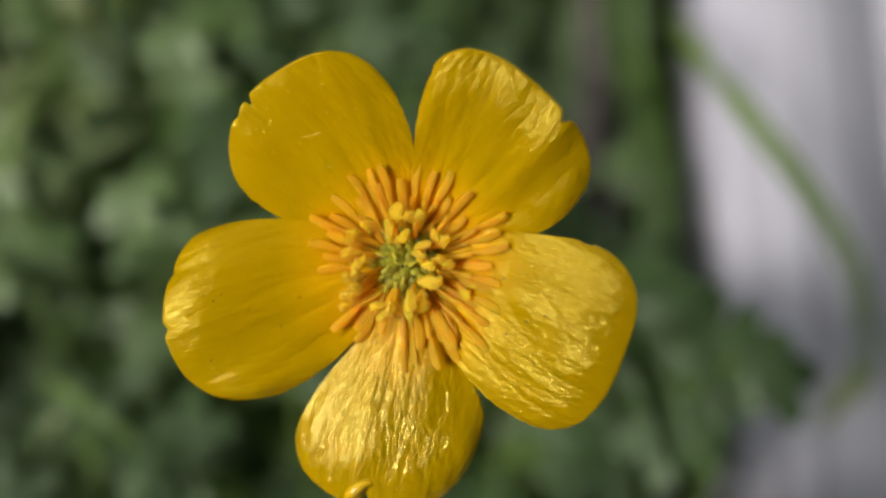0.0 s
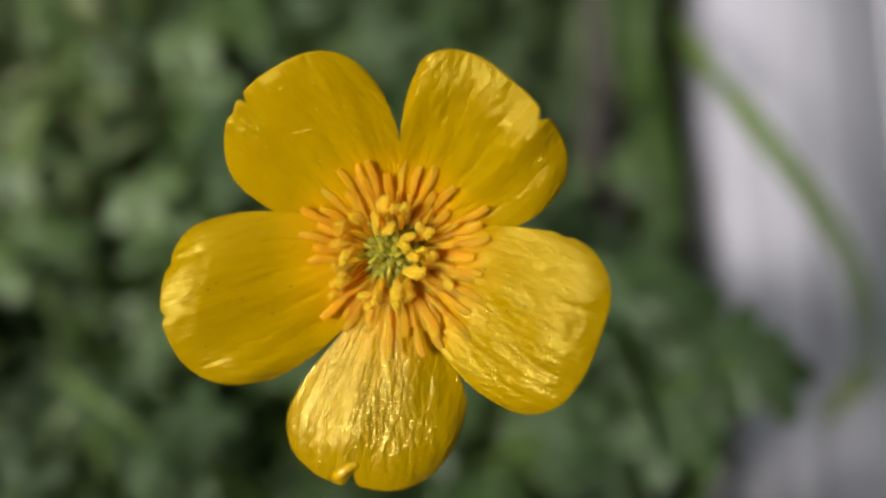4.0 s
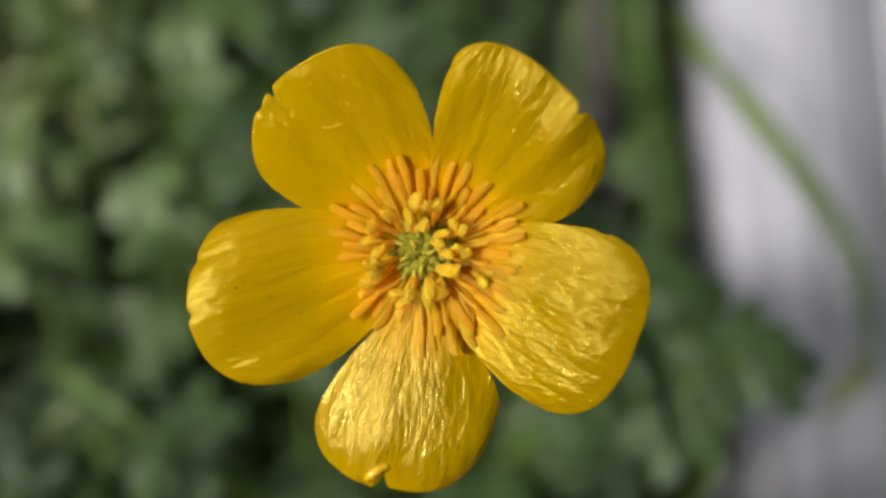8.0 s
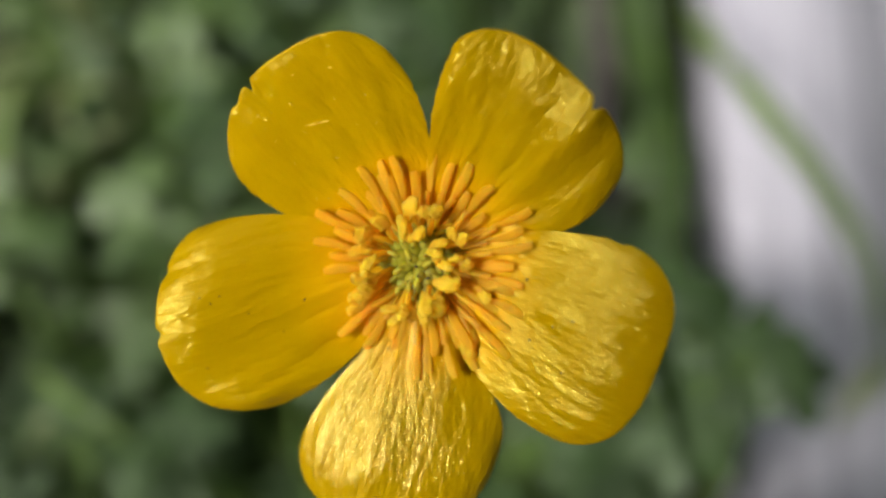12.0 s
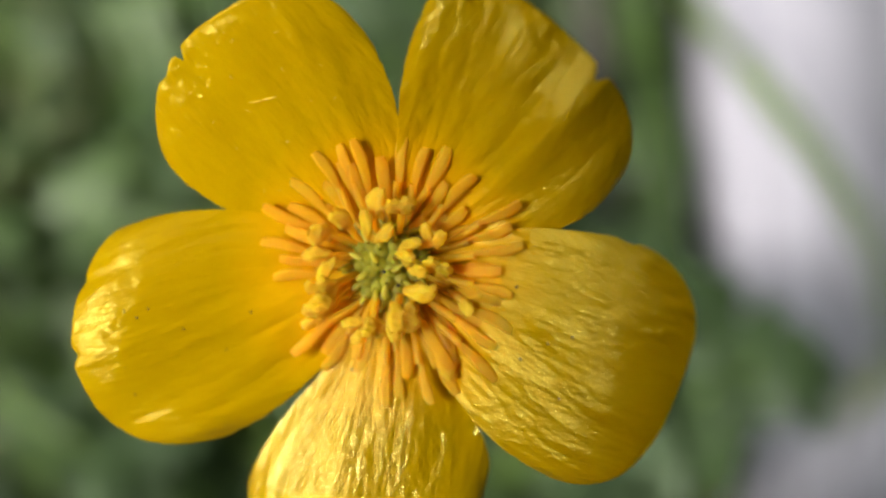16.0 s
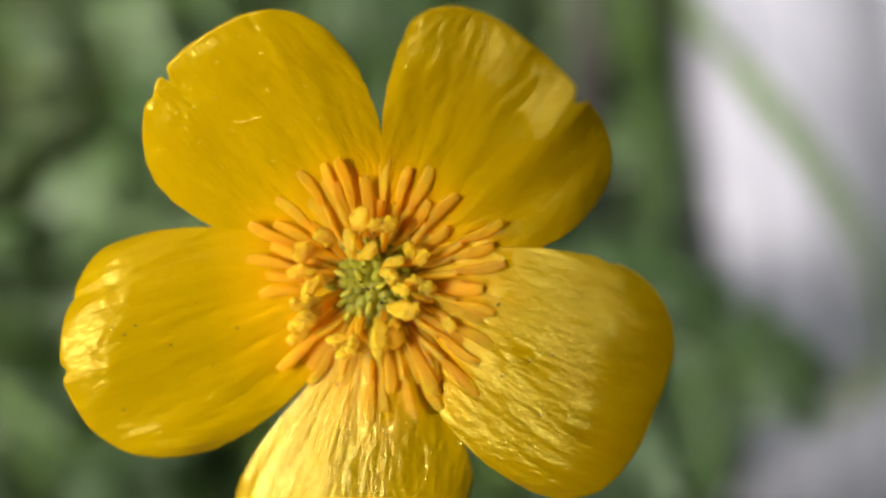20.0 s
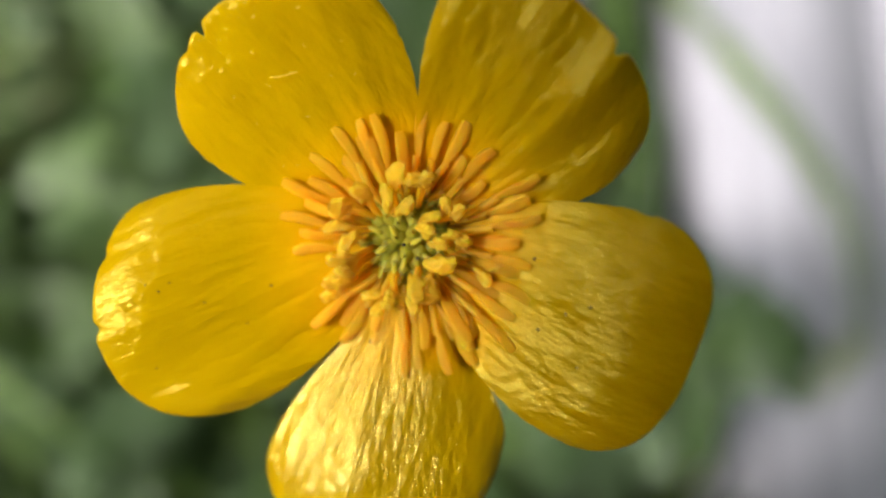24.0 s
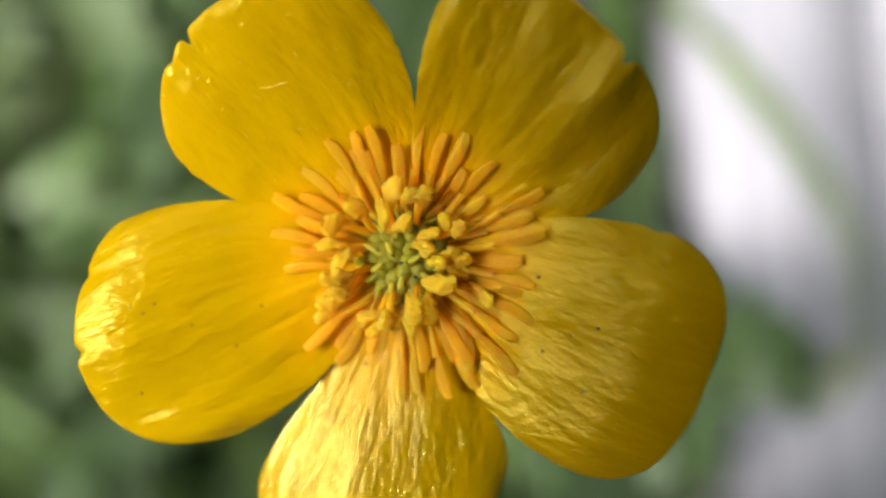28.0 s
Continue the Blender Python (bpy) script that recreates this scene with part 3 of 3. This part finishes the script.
# ---- the camera that films: an unseen body added close over the flower; it shades the petals and shows dark in their gloss ----
def shading_camera():
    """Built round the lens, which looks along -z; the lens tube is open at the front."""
    thing = new("shading_camera")
    # extents set to block sky and sun from the flower
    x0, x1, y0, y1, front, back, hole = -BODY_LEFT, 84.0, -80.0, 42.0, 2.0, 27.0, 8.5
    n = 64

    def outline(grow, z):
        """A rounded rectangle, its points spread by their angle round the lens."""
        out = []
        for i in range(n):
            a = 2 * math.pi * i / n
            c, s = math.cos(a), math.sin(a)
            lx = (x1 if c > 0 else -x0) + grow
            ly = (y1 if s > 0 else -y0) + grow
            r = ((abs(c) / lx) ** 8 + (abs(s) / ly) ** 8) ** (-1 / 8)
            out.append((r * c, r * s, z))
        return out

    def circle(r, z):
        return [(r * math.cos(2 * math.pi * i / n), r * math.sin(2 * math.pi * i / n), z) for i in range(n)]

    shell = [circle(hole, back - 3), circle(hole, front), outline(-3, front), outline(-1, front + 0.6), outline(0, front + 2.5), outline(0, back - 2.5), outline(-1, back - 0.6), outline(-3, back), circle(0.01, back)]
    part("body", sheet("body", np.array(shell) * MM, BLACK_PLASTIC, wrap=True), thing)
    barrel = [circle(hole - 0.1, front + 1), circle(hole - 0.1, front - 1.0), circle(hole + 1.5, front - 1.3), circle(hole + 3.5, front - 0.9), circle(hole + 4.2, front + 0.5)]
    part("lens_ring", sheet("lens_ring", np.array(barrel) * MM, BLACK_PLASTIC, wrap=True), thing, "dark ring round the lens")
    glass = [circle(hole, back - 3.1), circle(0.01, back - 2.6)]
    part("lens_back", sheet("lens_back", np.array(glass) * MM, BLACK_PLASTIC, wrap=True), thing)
    return tagged(thing, "unseen black hand-held camera added to shade the flower", "camera")


device = shading_camera()

# ---- the plants around ----
def leafy_plant(base, leaves, material, seed, label, group="leafy plants", fingers=(1.5, 1.5, 1.35), cut=(0.40, 0.62)):
    """Leaves: x, y, z of the blade's foot and its size, in millimetres, then heading, tilt and roll."""
    rng = random.Random(seed)
    thing = new("leafy_plant")
    thing.location = Vector(base) * MM
    b = Vector(base)
    for x, y, z, size, heading, tilt, roll in leaves:
        p = Vector((x, y, z)) - b
        mid = p * 0.5 + Vector((0, 0, abs(p.z) * 0.22))
        pet = part("leaf_stalk", tube("leaf_stalk", np.array([(0, 0, -3), tuple(mid), tuple(p)]) * MM, np.array([0.9, 0.7, 0.5]) * MM, STALK, 6, 10), thing)
        me = leaf_mesh("leaf_blade", size * MM, material, rng, rng.choice(fingers), rng.uniform(*cut), rng.uniform(5, 8))
        part("leaf_blade", me, pet, "", pose(*(p * MM), tilt, roll, heading))
    return tagged(thing, label, "plant", group)


def random_leaves(base, n, spread, low, high, sizes, rng):
    out = []
    for i in range(n):
        a, d = rng.uniform(0, 360), spread * math.sqrt(rng.random())
        out.append((base[0] + d * math.cos(radians(a)), base[1] + d * math.sin(radians(a)), rng.uniform(low, high),
                    rng.uniform(*sizes), a - 90 + rng.uniform(-40, 40), rng.uniform(-25, 20), rng.uniform(-25, 25)))
    return out


def grass_tuft(base, blades, material, label, group="grass tufts"):
    """Blades: a list of points and the width, in millimetres."""
    thing = new("grass_tuft")
    thing.location = Vector(base) * MM
    b = np.array(base, float)
    for pts, width in blades:
        part("blade", ribbon("blade", (np.array(pts, float) - b) * MM, width * MM, material), thing)
    return tagged(thing, label, "grass", group)


def random_blades(base, n, height, lean, width, rng):
    out = []
    for i in range(n):
        a = rng.uniform(0, 2 * math.pi)
        h, l = height * rng.uniform(0.6, 1.1), lean * rng.uniform(0.3, 1.2)
        x, y = base[0] + rng.uniform(-4, 4), base[1] + rng.uniform(-4, 4)
        c, s = math.cos(a), math.sin(a)
        out.append(([(x, y, -3), (x + 0.25 * l * c, y + 0.25 * l * s, h * 0.55), (x + 0.65 * l * c, y + 0.65 * l * s, h * 0.95), (x + l * c, y + l * s, h * rng.uniform(0.7, 1.0))],
                    width * rng.uniform(0.7, 1.2)))
    return out


rng = random.Random(11)
# the dark-leaved plant whose leaves reach over the board
leafy_plant((27, 14, 0), [
    (41.5, 26.3, 66.6, 7.6, -78, -8, 5), (37.4, 28.7, 66.6, 8.8, -70, 5, -10), (31.6, 32.2, 65.5, 9.4, -40, -5, 8), (33.9, 26.3, 64.3, 8.2, -100, -10, 5), (32.8, 26.3, 63.1, 9.4, -60, 0, 5), (36.3, 30.4, 59.6, 9.4, -50, 0, 0),
    (26.9, 31.0, 61.9, 9.4, 40, 0, -10), (29.2, 21.6, 59.6, 9.9, -140, 5, 10), (31.6, 36.9, 56.1, 9.4, 10, -10, 0), (19.9, 28.7, 52.6, 10.5, 80, 0, 15),
    (30.4, 24.0, 59.6, 9.4, -120, 0, 10), (22.2, 18.1, 54.9, 9.9, 130, 8, 0), (25.7, 40.4, 47.9, 10.5, 30, 0, 0), (26.9, 19.3, 50.2, 9.4, -90, -10, 0),
    (30.4, 25.2, 50.2, 11.7, -60, 0, 0), (29.2, 32.2, 47.9, 11.7, -20, 0, 0)],
    LEAF_DARK, 1, "dark green lobed leaves reaching over the edge of the grey board", fingers=(2.5, 3.5), cut=(0.42, 0.58))
# the same growth goes on towards the viewer, mostly unseen; added to shade the board
for i, (x, y) in enumerate([(26, -14), (8, -22), (30, -40), (-14, -30), (40, -14)]):
    leafy_plant((x, y, 0), [(q[0] + (16 if x > 20 else 0), min(q[1], 1), *q[2:]) for q in random_leaves((x, y), 14, 24, 66, 92, (9, 13), random.Random(40 + i))],
                LEAF_DARK, 60 + i, "tall plant with dark green lobed leaves, added to shade the board")
grass_tuft((20, 26, 0), [([(20, 26, -3), (17, 27, 60), (16, 25, 101), (21, 19, 95), (25, 12, 82)], 3.0)], LEAF_DARK, "single dark green arching blade")
# lobed leaves behind the flower, paler green to the far left, deeper green nearer and to the right
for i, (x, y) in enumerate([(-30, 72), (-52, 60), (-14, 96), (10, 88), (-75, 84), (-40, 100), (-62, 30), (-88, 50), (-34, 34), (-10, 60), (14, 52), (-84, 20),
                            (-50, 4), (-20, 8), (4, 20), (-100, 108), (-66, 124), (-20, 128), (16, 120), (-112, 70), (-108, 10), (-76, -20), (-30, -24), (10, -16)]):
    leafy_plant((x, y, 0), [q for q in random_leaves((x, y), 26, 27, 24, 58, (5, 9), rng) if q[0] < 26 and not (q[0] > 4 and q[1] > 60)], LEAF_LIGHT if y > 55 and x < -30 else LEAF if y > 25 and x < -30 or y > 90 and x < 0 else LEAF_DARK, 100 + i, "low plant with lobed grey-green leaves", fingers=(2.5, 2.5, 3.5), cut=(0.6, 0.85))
# grass among the leaves
grass_tuft((34, 112, 0), [
    ([(36.2, 112, -3), (38.2, 98, 36), (40.0, 83.4, 45), (42.5, 77.1, 50), (46.7, 70.3, 52), (52.4, 62.6, 51), (57.8, 56, 48), (63.1, 50.4, 43), (66.3, 45.4, 38), (67.9, 39.5, 34), (68.7, 34.9, 32.5), (67.7, 31, 31)], 2.5),
    ([(35.2, 110, -3), (39.2, 92, 40), (45.5, 69.7, 50.5), (56.6, 55.4, 46.5), (65.1, 44.8, 36.5), (65.7, 35.9, 30.5)], 1.6)], GRASS, "tuft of long green grass blades arching over the board")
grass_tuft((31, 112, 0), [
    ([(30, 112, -3), (29.4, 94.1, 50), (30, 82.7, 52), (32.2, 75.9, 48), (35.5, 70.3, 42), (37.9, 63.4, 36), (39.3, 56.2, 31)], 2.4),
    ([(32, 114, -3), (26, 100, 50), (27, 84, 48), (33, 68, 36)], 3.0)], GRASS_DARK, "tuft of dark grass blades beside the board")
leafy_plant((36, 60, 0), [(37, 78, 24, 5, 20, 0, 10), (38, 70, 27, 5, 60, 5, 0), (35, 66, 28, 6, -40, 0, 0), (37, 60, 28, 5, 10, -8, 0), (36, 55, 31, 6, 100, 0, 8), (38, 51, 28, 5, -30, 0, 0), (35, 47, 29, 6, 150, 0, 0), (38, 42, 29, 6, -60, 5, 0), (33, 74, 25, 6, 130, 0, 0)],
            LEAF, 90, "low plant with green leaves along the edge of the board")
grass_tuft((66, 36, 29), [([(66.7, 35.9, 31.5), (65.2, 32.3, 33), (62.7, 29.8, 32), (59.4, 25.5, 31)], 3.6)], GRASS_PALE, "withered yellow-green grass tip on the board")
grass_tuft((34, 6, 0), [([(34, 6, -3), (35.9, 11.4, 36), (37.7, 14.4, 40), (40, 17.9, 42), (42.9, 21.9, 40)], 2.6)], GRASS, "short pale grass blade at the edge of the board")
grass_tuft((-58, 92, 0), [([(-58, 92, -3), (-57, 88, 60), (-53, 80, 66), (-48, 75, 55)], 5.0),
                          ([(-68, 50, -3), (-66, 54, 23), (-60, 61, 41), (-52, 66, 48), (-44, 76, 45)], 4.0)], GRASS_PALE, "pale broad grass blades bending over the leaves")
for i, (x, y) in enumerate([(-82, 96), (-92, 74), (-80, 50), (-96, 32), (-72, 12), (-104, 90), (-118, 50), (-96, 120), (-60, 140), (-88, -10), (-78, 70), (-70, 108), (-66, 92), (-74, 84), (-84, 110), (-62, 116), (-50, 112), (-90, 98), (-98, 64), (-86, 60), (-76, 96), (-94, 110), (-104, 76), (-70, 124), (-86, 40)]):
    grass_tuft((x, y, 0), random_blades((x, y), 8, 54, 36, 2.2, rng), GRASS if i % 2 else GRASS_PALE, "tuft of yellow-green grass")
for i, (x, y) in enumerate([(-62, 62), (-72, 42), (-46, 48), (-52, 22), (-78, 24), (-36, 80), (-24, 70), (-44, 96), (-60, 78), (-34, 10), (-56, 0)]):
    grass_tuft((x, y, 0), random_blades((x, y), 7, 58, 36, 1.8, rng), GRASS if i % 2 and y > 40 else GRASS_DARK, "small tuft of thin green grass among the leaves")
# dead stalk beside the board
DEAD = [(26, 150, 2), (27, 111, 29), (28, 86, 27), (30, 62, 13), (31, 48, 2)]
ds = new("dead_stalk")
part("stem", tube("stem", np.array(DEAD) * MM, np.array([3.0, 3.4, 3.4, 3.0, 2.4]) * MM, DRY, 10, 20), ds)
for x, y, z in (DEAD[1], DEAD[2]):
    part("node", tube("node", np.array([(x, y + 2.5, z + 0.3), (x, y, z), (x, y - 2.5, z - 0.4)]) * MM, np.array([3.3, 4.1, 3.3]) * MM, DRY, 10, 7), ds)
part("leaf_sheath", ribbon("leaf_sheath", np.array([(28, 88, 30), (25, 80, 33), (24, 72, 28), (26, 64, 20)]) * MM, 3.5 * MM, DRY), ds, "withered brown leaf sheath")
tagged(ds, "dry brown-grey plant stalk lying among the leaves", "stalk")


def ground_cover(material, n, low, high, label):
    """Small leaves close over the soil, joined."""
    r = random.Random(n)
    kinds = [leaf_mesh("leaf", 9 * MM, material, r, 1.5, 0.5, 6) for _ in range(4)]
    arrays = [(np.array([v.co for v in k.vertices]), [tuple(p.vertices) for p in k.polygons]) for k in kinds]
    verts, faces = [], []
    for i in range(n):
        x, y = r.uniform(-0.15, 0.036), r.uniform(low, high)
        m = np.array(pose(0, 0, 0, r.uniform(-35, 35), r.uniform(-35, 35), r.uniform(0, 360)).to_3x3())
        v, f = r.choice(arrays)
        o = len(verts)
        verts += [tuple(q) for q in (v * r.uniform(0.7, 1.4)) @ m.T + (x, y, r.uniform(0.006, 0.026))]
        faces += [tuple(j + o for j in q) for q in f]
    for k in kinds:
        bpy.data.meshes.remove(k)
    uv = [(0.5, 0.13 * (j % 61) / 6) for j in range(len(verts))]
    tagged(new("ground_cover", mesh_of("ground_cover", verts, faces, material, uv)), label, "plants", kind="stuff")


def lawn():
    """Rough grass all round, joined."""
    r = random.Random(6)
    verts, faces, uv = [], [], []
    for i in range(9000):
        x, y = r.uniform(-0.5, 0.5), r.uniform(-0.42, 0.58)
        if -0.14 < x < 0.19 and -0.06 < y < 0.19 or 0.03 < x < 0.19:
            continue
        a, h, w = r.uniform(0, 6.28), r.uniform(0.02, 0.06), r.uniform(0.001, 0.002)
        c, s = math.cos(a), math.sin(a)
        o = len(verts)
        for k, (f, l) in enumerate(((0, 0), (0.5, 0.15), (0.85, 0.5), (1, 0.95))):
            q = w * (1 - f) ** 0.6 + 0.0001
            px, py, pz = x + c * l * h * 0.6, y + s * l * h * 0.6, h * f - 0.004
            verts += [(px - s * q, py + c * q, pz), (px + s * q, py - c * q, pz)]
            uv += [(f * 3, 0), (f * 3, 0.2)]
            if k:
                faces.append((o + 2 * k - 2, o + 2 * k - 1, o + 2 * k + 1, o + 2 * k))
    tagged(new("grass", mesh_of("grass", verts, faces, GRASS, uv)), "rough green grass all round", "grass", kind="stuff")


ground_cover(LEAF, 330, -0.07, 0.065, "small dark green leaves close over the soil")
ground_cover(LEAF_LIGHT, 380, 0.065, 0.19, "small light green leaves close over the soil")
lawn()


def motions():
    """The unseen shading body goes with the camera's lens."""
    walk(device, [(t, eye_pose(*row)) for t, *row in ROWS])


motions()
